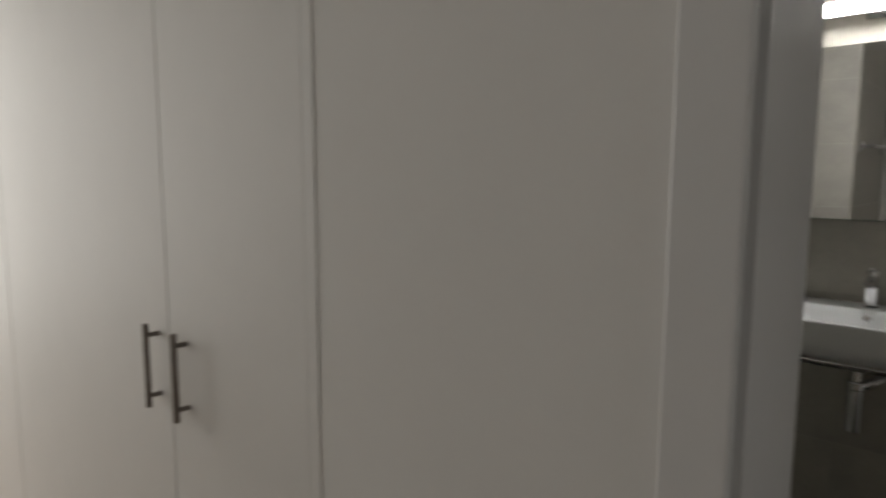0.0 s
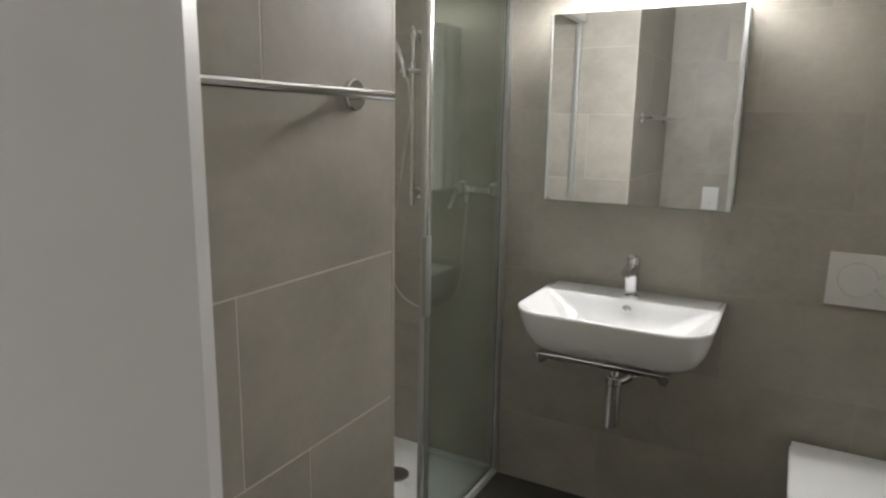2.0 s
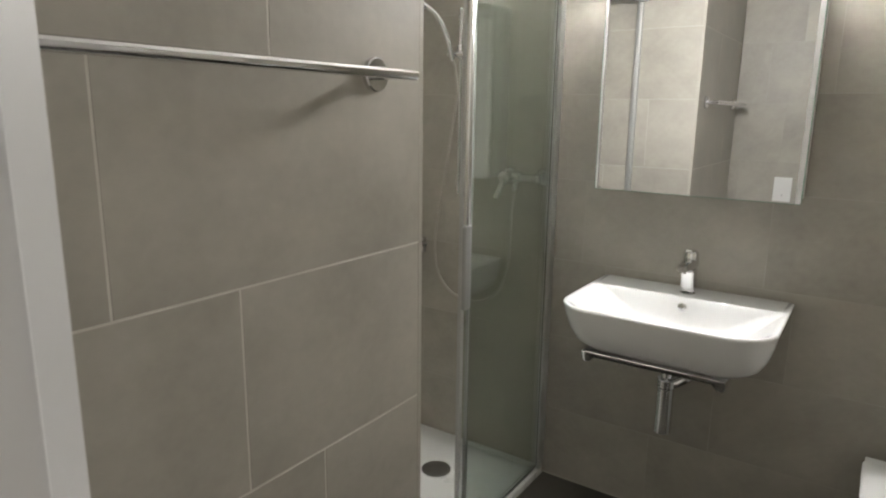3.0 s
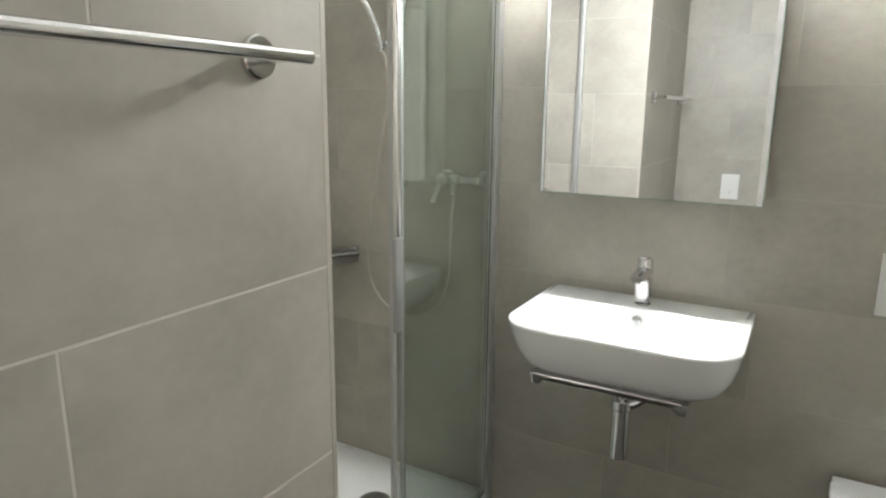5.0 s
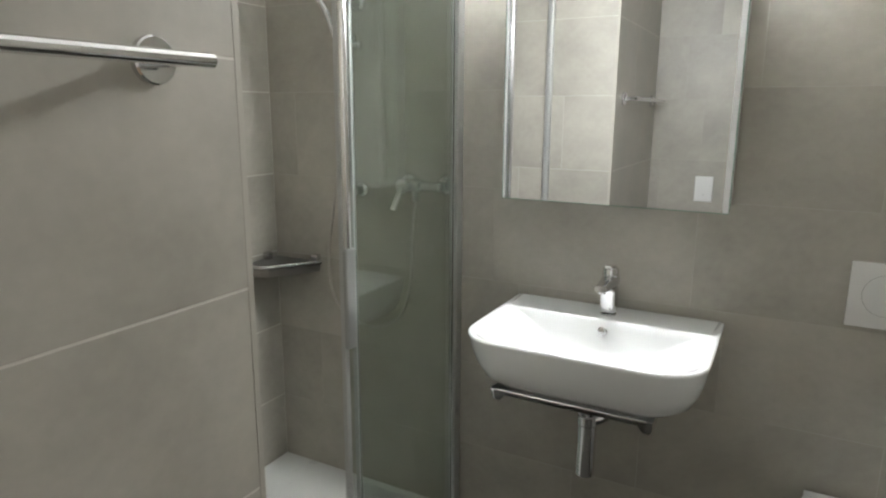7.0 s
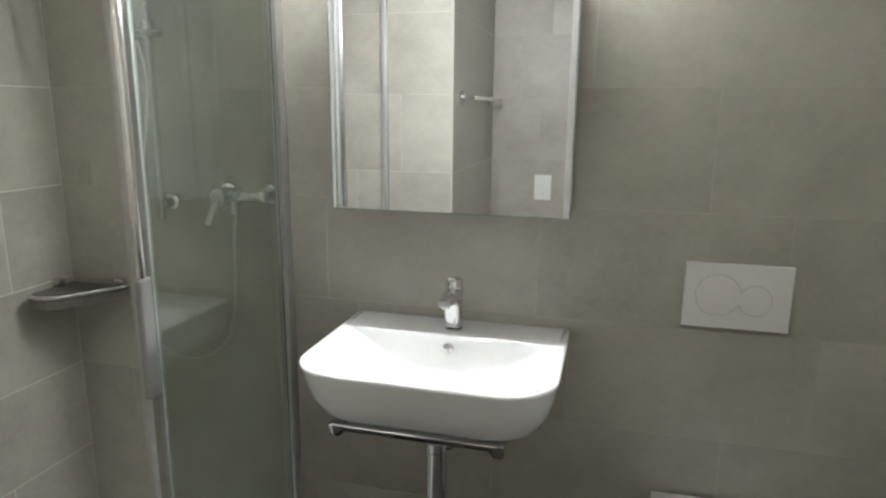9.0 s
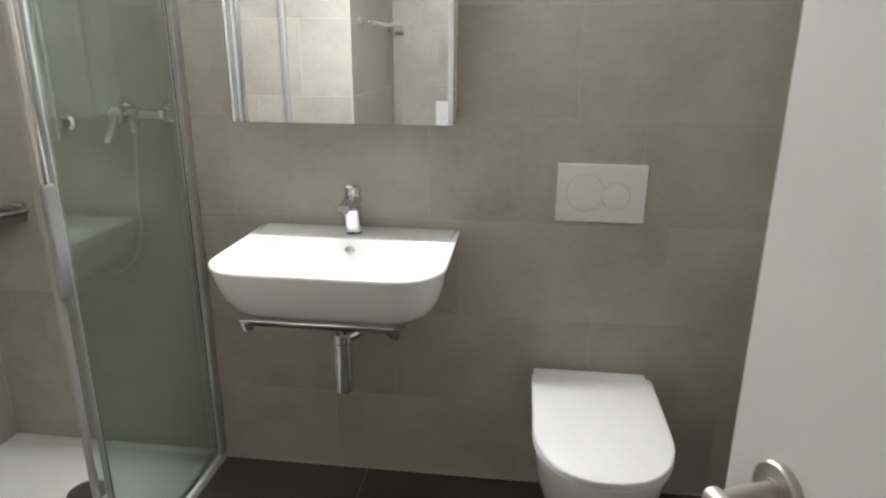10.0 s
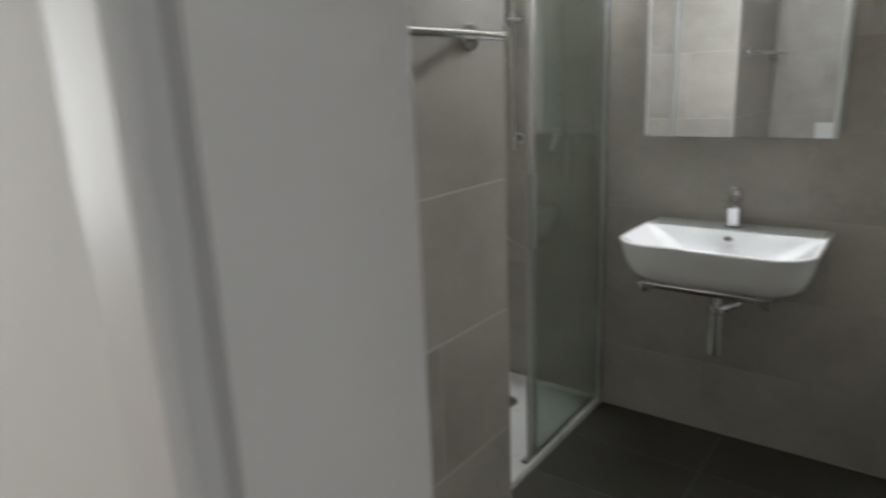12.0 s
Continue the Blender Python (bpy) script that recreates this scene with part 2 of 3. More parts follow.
structure("trim_corner", box(-0.010, 0.0005, YP - 0.010, YP + 0.0005, 0.0, HC - 0.001, 0.0002), EDGE_BEIGE, "slim beige tile edge on the partition corner", "trim")
structure("ceiling", box(XS - 0.25, XR + 0.2, YF - D, 0.2, HC, HC + 0.1), CEILING_PAINT, "plain white painted bathroom ceiling", "ceiling")
structure("ceiling_hall", box(HALL_X0 - 0.1, HALL_X1 + 0.1, HALL_Y - 0.1, YF - T - 0.001, HC, HC + 0.1), CEILING_PAINT, "plain white painted hallway ceiling", "ceiling")
structure("wall_hall_back", box(HALL_X0 - 0.1, HALL_X1 + 0.1, HALL_Y - 0.2, HALL_Y, -0.05, HC), WHITE_WALL, "white plastered hallway wall facing the doorway", "wall")


# unseen tall windows assumed at both hallway ends, the right one an added fill
def assumed_window(name, x, s, power):
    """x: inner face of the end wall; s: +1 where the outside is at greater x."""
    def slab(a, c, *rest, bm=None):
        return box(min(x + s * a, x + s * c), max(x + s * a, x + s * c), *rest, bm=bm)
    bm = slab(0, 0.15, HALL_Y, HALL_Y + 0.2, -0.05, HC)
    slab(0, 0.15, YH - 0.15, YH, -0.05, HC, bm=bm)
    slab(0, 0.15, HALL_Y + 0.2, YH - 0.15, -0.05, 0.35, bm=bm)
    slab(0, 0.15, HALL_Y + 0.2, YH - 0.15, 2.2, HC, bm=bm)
    structure("wall_hall_" + name, bm, WHITE_WALL, "white hallway end wall with an assumed tall window opening", "wall")
    root = thing("window_1" if s < 0 else "added_window_2", (x + s * 0.08, -3.0, 0.35), "unseen tall white framed hallway window, assumed as light source", "window", kind="structure")
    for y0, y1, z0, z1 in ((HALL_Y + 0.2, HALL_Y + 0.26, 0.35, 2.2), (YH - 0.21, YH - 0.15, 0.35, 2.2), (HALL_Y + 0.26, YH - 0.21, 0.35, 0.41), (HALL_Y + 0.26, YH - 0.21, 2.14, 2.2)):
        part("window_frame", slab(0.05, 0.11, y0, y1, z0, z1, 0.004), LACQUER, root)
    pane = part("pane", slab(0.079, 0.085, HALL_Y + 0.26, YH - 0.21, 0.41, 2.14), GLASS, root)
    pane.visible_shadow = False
    area_lamp("assumed_window_light", (x - s * 0.02, -3.0, 1.35), (x - s * 3, -3.0, 1.25), 1.0, 1.7, power, (1.0, 0.98, 0.94))


assumed_window("left", HALL_X0, -1, WINDOW_LEFT)
assumed_window("right", HALL_X1, 1, WINDOW_FILL)


# ---- door lining and door ----
def door_lining():
    root = thing("door_frame", (JL, YH, 0), "pale grey lacquered door lining with flat casing", "door frame", kind="structure")
    for side, xj in ((1, JL), (-1, JR)):
        s = side
        prof = [(-0.030, YH - 0.001), (0.0, YH - 0.001), (0.0, -2.264), (-0.012, -2.2635), (-0.012, -2.2425), (0.008, -2.242), (0.008, -2.063), (0.001, -2.061), (0.001, -2.058), (-0.003, -2.056), (-0.014, -2.036), (-0.030, -2.036)]
        b = bmesh.new()
        lo = [b.verts.new((xj + s * u, v, 0.0)) for u, v in prof]
        hi = [b.verts.new((p.co.x, p.co.y, DOOR_TOP)) for p in lo]
        skin(b, [lo, hi])
        part("jamb", b, FRAME_GREY, root)
        b = box(min(xj - s * 0.052, xj + s * 0.008), max(xj - s * 0.052, xj + s * 0.008), YH - 0.016, YH - 0.0015, 0.0, DOOR_TOP + 0.055, 0.003)
        part("casing", b, FRAME_GREY, root)
    part("jamb", box(JL + 0.006, JR - 0.006, YH, -2.036, DOOR_TOP, DOOR_TOP + 0.03, 0.002), FRAME_GREY, root)
    part("casing", box(JL + 0.0085, JR - 0.0085, YH - 0.016, YH - 0.0015, DOOR_TOP - 0.008, DOOR_TOP + 0.055, 0.003), FRAME_GREY, root)


door_lining()


def bath_door():
    """The leaf stands open into the bathroom; local x runs from hinge to lock edge, local y = 0 is its hallway face."""
    hinge, edge = Vector((1.225, -2.050)), Vector((0.945, -1.229))
    width = (edge - hinge).length
    yaw = math.degrees(math.atan2(edge.y - hinge.y, edge.x - hinge.x))
    root = thing("door_1", (0, 0, 0), "white lacquered bathroom door standing open inwards", "door", kind="structure")
    leaf = part("leaf", box(0, width, -0.04, 0.0, 0.008, DOOR_TOP - 0.012, 0.0015), LACQUER, root, smooth=40)
    xr = width - 0.071
    # lever handle towards the hinge on a round rose, key rose below
    z = 0.987
    handle = part("door_handle", turned([(0.0275, 0), (0.0275, 0.007), (0.026, 0.009), (0.0125, 0.009), (0.0125, 0.011)], (xr, 0, z), (0, 1, 0)), STEEL, root, "brushed steel lever handle on a round rose", 35)
    pts = smooth_path([(xr, 0.006, z), (xr, 0.03, z), (xr, 0.055, z - 0.003)], 3)
    part("neck", tube(pts, 0.0098, 20), STEEL, handle, smooth=35)
    b = turned([(0.0088, 0), (0.0102, 0.0015), (0.0102, 0.164), (0.0088, 0.1655)], (xr + 0.012, 0.061, z - 0.004), (-1, 0, 0.055), 24)
    part("lever", b, STEEL, handle, smooth=35)
    rose = part("key_rose", turned([(0.0275, 0), (0.0275, 0.007), (0.026, 0.009)], (xr, 0, z - 0.088), (0, 1, 0)), STEEL, root, "round steel key rose", 35)
    # keyhole not cut: black shape on the rose paints the shade inside
    b = turned([(0.0042, 0), (0.0042, 0.0006)], (xr, 0.009, z - 0.083), (0, 1, 0), 16)
    box(xr - 0.0026, xr + 0.0026, 0.009, 0.0097, z - 0.099, z - 0.084, bm=b)
    part("keyhole", b, HOLE_SHADE, rose)
    # inside handle
    b = turned([(0.0255, 0), (0.0255, 0.006), (0.024, 0.008)], (xr, -0.04, z), (0, -1, 0))
    inner = part("door_handle", b, STEEL, root, "brushed steel lever handle on a round rose", 35)
    part("neck", tube([(xr, -0.046, z), (xr, -0.09, z)], 0.0098, 20), STEEL, inner, smooth=35)
    part("lever", turned([(0.0088, 0), (0.0102, 0.0015), (0.0102, 0.141), (0.0088, 0.1425)], (xr + 0.012, -0.098, z), (-1, 0, 0), 24), STEEL, inner, smooth=35)
    part("lock_plate", box(width, width + 0.0012, -0.03, -0.01, 0.86, 1.09, 0.0004), STEEL, root)
    part("latch", box(width + 0.001, width + 0.010, -0.026, -0.014, 0.968, 0.998, 0.002), STEEL, root)
    for hz in (0.25, 1.80):
        part("hinge", turned([(0.007, 0), (0.008, 0.002), (0.008, 0.078), (0.007, 0.08)], (-0.010, -0.046, hz), (0, 0, 1), 20), STEEL, root, smooth=35)
    root.matrix_world = pose(hinge.x, hinge.y, 0, 0, 0, yaw)


bath_door()


# ---- bathroom things ----
def shower_tray():
    root = thing("shower_tray", (-0.65, -0.59, 0), "flat white shower tray with a round drain", "shower tray")
    b = bmesh.new()
    x0, x1, y0, y1 = XS + 0.002, XG + 0.015, YP + 0.002, -0.002
    rings = []
    for d, z in ((0.0, -0.05), (0.0, 0.022), (0.003, 0.026), (0.05, 0.026), (0.075, 0.019)):
        rings.append([b.verts.new((px, py, z)) for px, py in rounded(x0 + d, x1 - d, y1 - d, y0 + d, 0.004, 0.004, 2)])
    skin(b, rings)
    part("tray", b, TRAY_WHITE, root, smooth=30)
    c = (-0.59, -0.265, 0.0185)
    part("drain_cover", turned([(0.058, 0), (0.058, 0.004), (0.052, 0.007), (0.02, 0.0085)], c), DRAIN_STEEL, root, "round dull steel drain cover", 35)
    part("drain_rim", turned([(0.066, 0), (0.066, 0.0015), (0.0605, 0.0018)], c), TRAY_WHITE, root, smooth=35)
    return root


shower_tray()


def shower_screen():
    root = thing("shower_screen", (XG, -0.6, 0.027), "framed glass shower screen, sliding door pushed open", "shower screen")
    top, zb = 1.945, 0.0265
    x = XG
    # wall channel on the sink wall and on the partition's end
    part("wall_profile", box(x - 0.018, x + 0.018, -0.040, -0.001, zb, top, 0.003), ALU, root, "polished aluminium wall profile", 40)
    part("wall_profile", box(x - 0.030, x - 0.006, YP + 0.002, YP + 0.024, zb, top, 0.003), SATIN_ALU, root, "satin aluminium closing profile", 40)
    part("top_rail", box(x - 0.022, x + 0.022, YP + 0.0245, -0.0405, top - 0.038, top, 0.004), ALU, root, "polished aluminium top rail", 40)
    b = box(x - 0.018, x + 0.004, -0.640, -0.0405, zb - 0.0005, zb + 0.014, 0.004)
    part("bottom_rail", b, GRIP_GREY, root, "polished aluminium floor rail", 40)
    g = part("fixed_pane", box(x - 0.013, x - 0.007, -0.5540, -0.044, zb + 0.019, top - 0.039, 0.0006, 1), GLASS, root, "clear fixed glass pane")
    g.visible_shadow = False
    part("edge_profile", box(x - 0.016, x - 0.004, -0.568, -0.560, zb + 0.019, top - 0.039, 0.002), SATIN_ALU, g, "thin polished edge profile")
    part("seal", box(x - 0.015, x - 0.005, -0.5598, -0.5545, zb + 0.019, top - 0.039), SEAL, g, "dark edge seal")
    part("seal", box(x - 0.0125, x - 0.0075, -0.0435, -0.0405, zb + 0.019, top - 0.039), SEAL, g)
    door = part("sliding_pane", box(x + 0.005, x + 0.011, -0.618, -0.0565, zb + 0.021, top - 0.041, 0.0006, 1), GLASS, root, "clear sliding glass door")
    door.visible_shadow = False
    part("seal", box(x + 0.004, x + 0.012, -0.056, -0.052, zb + 0.021, top - 0.041), SEAL, door)
    part("edge_profile", box(x + 0.002, x + 0.0155, -0.635, -0.6185, zb + 0.020, top - 0.040, 0.003), SATIN_ALU, door, "bright grip profile along the door edge", 40)
    b = turned([(0.008, 0), (0.0105, 0.004), (0.0105, 0.80), (0.008, 0.804)], (x + 0.0265, -0.631, 1.092), (0, 0, 1), 20)
    part("grip_rod", b, ROD_CHROME, door, "bright round grip rod", 35)
    part("grip_cover", box(x + 0.0168, x + 0.032, -0.643, -0.607, 0.838, 1.090, 0.006, 3), GRIP_GREY, door, "rounded aluminium pull handle", 40)
    return root


shower_screen()


def shower_fittings():
    # thermostat style mixer on the sink wall
    root = thing("shower_mixer", (-0.38, -0.03, 1.175), "chrome single lever shower mixer on the tiles", "mixer tap")
    z, y = 1.176, -0.062
    part("body", turned([(0.016, 0), (0.018, 0.003), (0.018, 0.02), (0.0155, 0.024), (0.0155, 0.075), (0.0225, 0.082), (0.0225, 0.162), (0.019, 0.166)], (-0.296, y, z), (-1, 0, 0)), CHROME, root, smooth=35)
    for x in (-0.315, -0.455):
        inlet = part("inlet", tube([(x, -0.012, z), (x, y, z)], 0.014, 20), CHROME, root, smooth=35)
        part("rosette", turned([(0.034, 0), (0.034, 0.005), (0.029, 0.016), (0.021, 0.022), (0.021, 0.034), (0.015, 0.036)], (x, 0, z), (0, -1, 0)), CHROME, inlet, smooth=35)
    part("knob", turned([(0.024, 0), (0.024, 0.03), (0.021, 0.033)], (-0.425, y - 0.012, z), (0, -1, 0)), CHROME, root, smooth=35)
    b = box(-0.011, 0.011, -0.006, 0.006, 0, 0.085, 0.004, 3, m=Matrix.Translation((-0.425, y - 0.038, z)) @ pose(0, 0, 0, 150, 0, -12))
    part("lever", b, CHROME, root, smooth=40)
    part("outlet", turned([(0.013, 0), (0.013, 0.03), (0.010, 0.034)], (-0.40, y, z - 0.018), (0, 0, -1), 20), CHROME, root, smooth=35)
    # riser rail, slider, hand shower and hose
    rail = thing("shower_rail", (-0.645, -0.05, 1.09), "chrome shower riser rail with a slider", "shower rail")
    xr, yr = -0.645, -0.055
    part("rod", turned([(0.0075, 0), (0.009, 0.002), (0.009, 0.69), (0.0075, 0.692)], (xr, yr, 1.095), (0, 0, 1), 20), CHROME, rail, smooth=35)
    for zz in (1.142, 1.755):
        part("bracket", turned([(0.024, 0), (0.024, 0.012), (0.015, 0.018), (0.015, 0.056)], (xr, 0, zz), (0, -1, 0), 20), CHROME, rail, smooth=35)
    b = turned([(0.015, 0), (0.019, 0.004), (0.019, 0.044), (0.015, 0.048)], (xr, yr, 1.605), (0, 0, 1), 20)
    tube([(xr - 0.045, yr - 0.02, 1.62), (xr + 0.045, yr - 0.005, 1.618)], 0.011, 16, bm=b)
    part("slider", b, CHROME, rail, "chrome slider with a holder", 35)
    hand = thing("hand_shower", (xr - 0.04, yr - 0.03, 1.62), "slim chrome hand shower in its holder", "hand shower")
    pts = smooth_path([(xr - 0.015, yr - 0.035, 1.595), (xr - 0.030, yr - 0.045, 1.67), (xr - 0.060, yr - 0.066, 1.75), (xr - 0.105, yr - 0.098, 1.797)], 6)
    part("grip", tube(pts, [0.0085 + 0.003 * math.sin(math.pi * i / (len(pts) - 1)) for i in range(len(pts))], 16), CHROME, hand, smooth=40)
    b = turned([(0.012, -0.016), (0.035, -0.012), (0.045, 0.0), (0.045, 0.010), (0.040, 0.013)], (xr - 0.128, yr - 0.118, 1.800), (-0.45, -0.35, -0.82), 28)
    part("spray_head", b, CHROME, hand, smooth=40)
    hose = smooth_path([(-0.40, -0.062, 1.124), (-0.402, -0.075, 1.04), (-0.401, -0.085, 0.93), (-0.405, -0.088, 0.84), (-0.445, -0.09, 0.735), (-0.545, -0.09, 0.680), (-0.650, -0.09, 0.702), (-0.712, -0.088, 0.77), (-0.732, -0.085, 0.86), (-0.726, -0.085, 0.96), (-0.695, -0.085, 1.14), (-0.664, -0.085, 1.32), (-0.640, -0.086, 1.46), (-0.646, -0.09, 1.565), (-0.660, -0.09, 1.597)], 8)
    ob = part("shower_hose", tube(hose, 0.0050, 10), HOSE_METAL, smooth=60)
    tagged(ob, "ribbed chrome shower hose hanging in a loop", "shower hose")


shower_fittings()


def corner_shelf():
    root = thing("corner_shelf", (XS, 0, 0.862), "chrome corner soap shelf in the shower", "shelf")
    z = 0.862
    x0, y0 = XS + 0.006, -0.006
    outline = [(x0, y0), (x0 + 0.215, y0), (x0 + 0.223, y0 - 0.020), (x0 + 0.213, y0 - 0.045), (x0 + 0.172, y0 - 0.118), (x0 + 0.128, y0 - 0.185), (x0 + 0.102, y0 - 0.202), (x0 + 0.075, y0 - 0.207), (x0 + 0.030, y0 - 0.196), (x0, y0 - 0.172)]
    b = bmesh.new()
    lo = [b.verts.new((px, py, z - 0.008)) for px, py in outline]
    hi = [b.verts.new((px, py, z)) for px, py in outline]
    skin(b, [lo, hi])
    part("shelf_plate", b, DRAIN_STEEL, root, "dull steel shelf plate")
    front = [(px, py, z + 0.006) for px, py in outline[2:-1]]
    part("front_rail", tube(front, 0.006, 12), CHROME, root, "bright chrome front rail", 40)
    b = bmesh.new()
    lip = [(px, py) for px, py in outline[2:-1]]
    lo = [b.verts.new((px, py, z - 0.030)) for px, py in lip]
    hi = [b.verts.new((px, py, z - 0.002)) for px, py in lip]
    for k in range(len(lip) - 1):
        b.faces.new((lo[k], lo[k + 1], hi[k + 1], hi[k]))
    bmesh.ops.solidify(b, geom=list(b.faces), thickness=0.003)
    part("apron", b, STEEL, root, "brushed steel apron")
    for place in ((x0 + 0.016, y0 - 0.070, z + 0.018), (x0 + 0.195, y0 - 0.010, z + 0.018)):
        part("mount", box(place[0] - 0.015, place[0] + 0.015, place[1] - 0.012, place[1] + 0.012, place[2] - 0.017, place[2] + 0.010, 0.004), CHROME, root, smooth=40)


corner_shelf()

BX0, BX1, BZ = -0.048, 0.554, 0.850


def washbasin():
    root = thing("washbasin", (0.253, 0, 0.7), "white ceramic wall hung washbasin with rounded front", "washbasin")
    b = bmesh.new()
    rings = []

    def ring(dx, df, back, z, rf, rb=0.012):
        rings.append([b.verts.new((px, py, z)) for px, py in rounded(BX0 + dx, BX1 - dx, back, -0.457 + df, rb, rf)])

    for dx, df, z, rf in ((0.145, 0.17, 0.698, 0.06), (0.095, 0.105, 0.700, 0.08), (0.058, 0.064, 0.711, 0.095), (0.034, 0.038, 0.733, 0.105), (0.017, 0.019, 0.770, 0.112), (0.006, 0.007, 0.812, 0.115), (0.002, 0.001, 0.838, 0.115), (0.0, 0.0, 0.845, 0.115), (0.002, 0.002, 0.8492, 0.113), (0.005, 0.005, BZ, 0.110)):
        ring(dx, df, -0.001, z, rf)
    for dx, df, back, z, rf, rb in ((0.009, 0.009, -0.128, BZ, 0.106, 0.014), (0.013, 0.013, -0.131, 0.8488, 0.103, 0.018), (0.021, 0.020, -0.135, 0.844, 0.099, 0.026), (0.044, 0.036, -0.140, 0.826, 0.090, 0.045), (0.074, 0.056, -0.146, 0.800, 0.080, 0.060), (0.112, 0.082, -0.158, 0.772, 0.070, 0.065), (0.155, 0.112, -0.182, 0.753, 0.055, 0.055), (0.205, 0.145, -0.215, 0.745, 0.04, 0.04)):
        ring(dx, df, back, z, rf, rb)
    skin(b, rings)
    part("basin", b, CERAMIC, root, smooth=50)
    part("drain_plug", turned([(0.033, 0), (0.033, 0.003), (0.028, 0.006), (0.01, 0.007)], (0.253, -0.262, 0.7455)), CHROME, root, "chrome drain plug", 35)
    b = turned([(0.0135, 0), (0.0135, 0.003), (0.0105, 0.005)], (0.256, -0.1435, 0.818), (0, -1, 0.3), 24)
    part("overflow_ring", b, CHROME, root, "small chrome overflow ring", 35)
    # black chip on the solid ring, painted shade of the slot
    part("overflow_slot", box(0.252, 0.260, -0.1500, -0.1485, 0.8130, 0.8150), HOLE_SHADE, root)


washbasin()


def basin_tap():
    root = thing("basin_tap", (0.252, -0.085, BZ), "chrome single lever tap on the washbasin", "tap")
    x, y = 0.254, -0.078
    body = part("body", turned([(0.0235, 0), (0.0235, 0.003), (0.022, 0.005)], (x, y, BZ)), CHROME, root, smooth=35)
    b = box(-0.5, 0.5, -0.5, 0.5, 0, 1)
    for v in b.verts:
        up = v.co.z
        v.co = Vector((x + v.co.x * (0.041 + 0.001 * up), y + (v.co.y * 0.044 if v.co.y > 0 else -0.021 - 0.012 * up), BZ + 0.005 + up * 0.078))
    bmesh.ops.bevel(b, geom=list(b.edges), offset=0.009, segments=4, affect="EDGES", profile=0.5)
    part("pillar", b, CHROME, body, "polished square-rounded tap pillar", 40)
    b = bmesh.new()
    rings = []
    for k, (py, pz, hw, hh) in enumerate(((0.020, 0.098, 0.0215, 0.018), (-0.020, 0.098, 0.0215, 0.0175), (-0.058, 0.098, 0.019, 0.013), (-0.090, 0.098, 0.0175, 0.010), (-0.106, 0.098, 0.016, 0.008))):
        rings.append([b.verts.new((x + hw * math.copysign(abs(math.cos(a)) ** 0.6, math.cos(a)), y + py, BZ + pz + hh * math.copysign(abs(math.sin(a)) ** 0.6, math.sin(a)))) for a in [2 * math.pi * q / 24 for q in range(24)]])
    skin(b, rings)
    part("spout", b, CHROME, root, smooth=50)
    part("aerator", turned([(0.0105, 0), (0.0105, 0.006)], (x, y - 0.094, BZ + 0.090), (0, 0, -1), 20), CHROME, root, smooth=35)
    part("cap", turned([(0.0215, 0), (0.0225, 0.003), (0.0225, 0.022), (0.019, 0.027)], (x, y, BZ + 0.110)), CHROME, root, smooth=35)
    b = box(-0.0105, 0.0105, -0.040, 0.018, -0.004, 0.004, 0.003, 3, m=Matrix.Translation((x, y, BZ + 0.139)) @ pose(0, 0, 0, -8, 0, 0))
    part("lever", b, CHROME, root, "flat chrome lever", 40)


basin_tap()


def basin_trap():
    root = thing("basin_trap", (0.253, -0.245, 0.436), "chrome bottle trap under the washbasin", "trap")
    x, y = 0.253, -0.240
    part("tailpiece", turned([(0.030, 0), (0.030, 0.02), (0.017, 0.026), (0.017, 0.125)], (x, y, 0.697), (0, 0, -1)), CHROME, root, smooth=35)
    part("collar", turned([(0.026, 0), (0.0285, 0.003), (0.0285, 0.026), (0.026, 0.029)], (x, y, 0.585)), CHROME, root, smooth=35)
    part("bottle", turned([(0.023, 0), (0.0255, 0.003), (0.0255, 0.15), (0.023, 0.152)], (x, y, 0.434)), CHROME, root, smooth=35)
    pts = smooth_path([(x + 0.004, y, 0.596), (x + 0.030, y + 0.006, 0.606), (x + 0.062, y + 0.030, 0.628), (x + 0.085, y + 0.10, 0.640), (x + 0.085, -0.004, 0.640)], 6)
    part("outlet_pipe", tube(pts, 0.017, 18), CHROME, root, "chrome outlet pipe", 40)
    part("rosette", turned([(0.036, 0), (0.036, 0.003), (0.024, 0.014), (0.017, 0.015)], (x + 0.085, 0, 0.640), (0, -1, 0)), CHROME, root, smooth=35)


basin_trap()


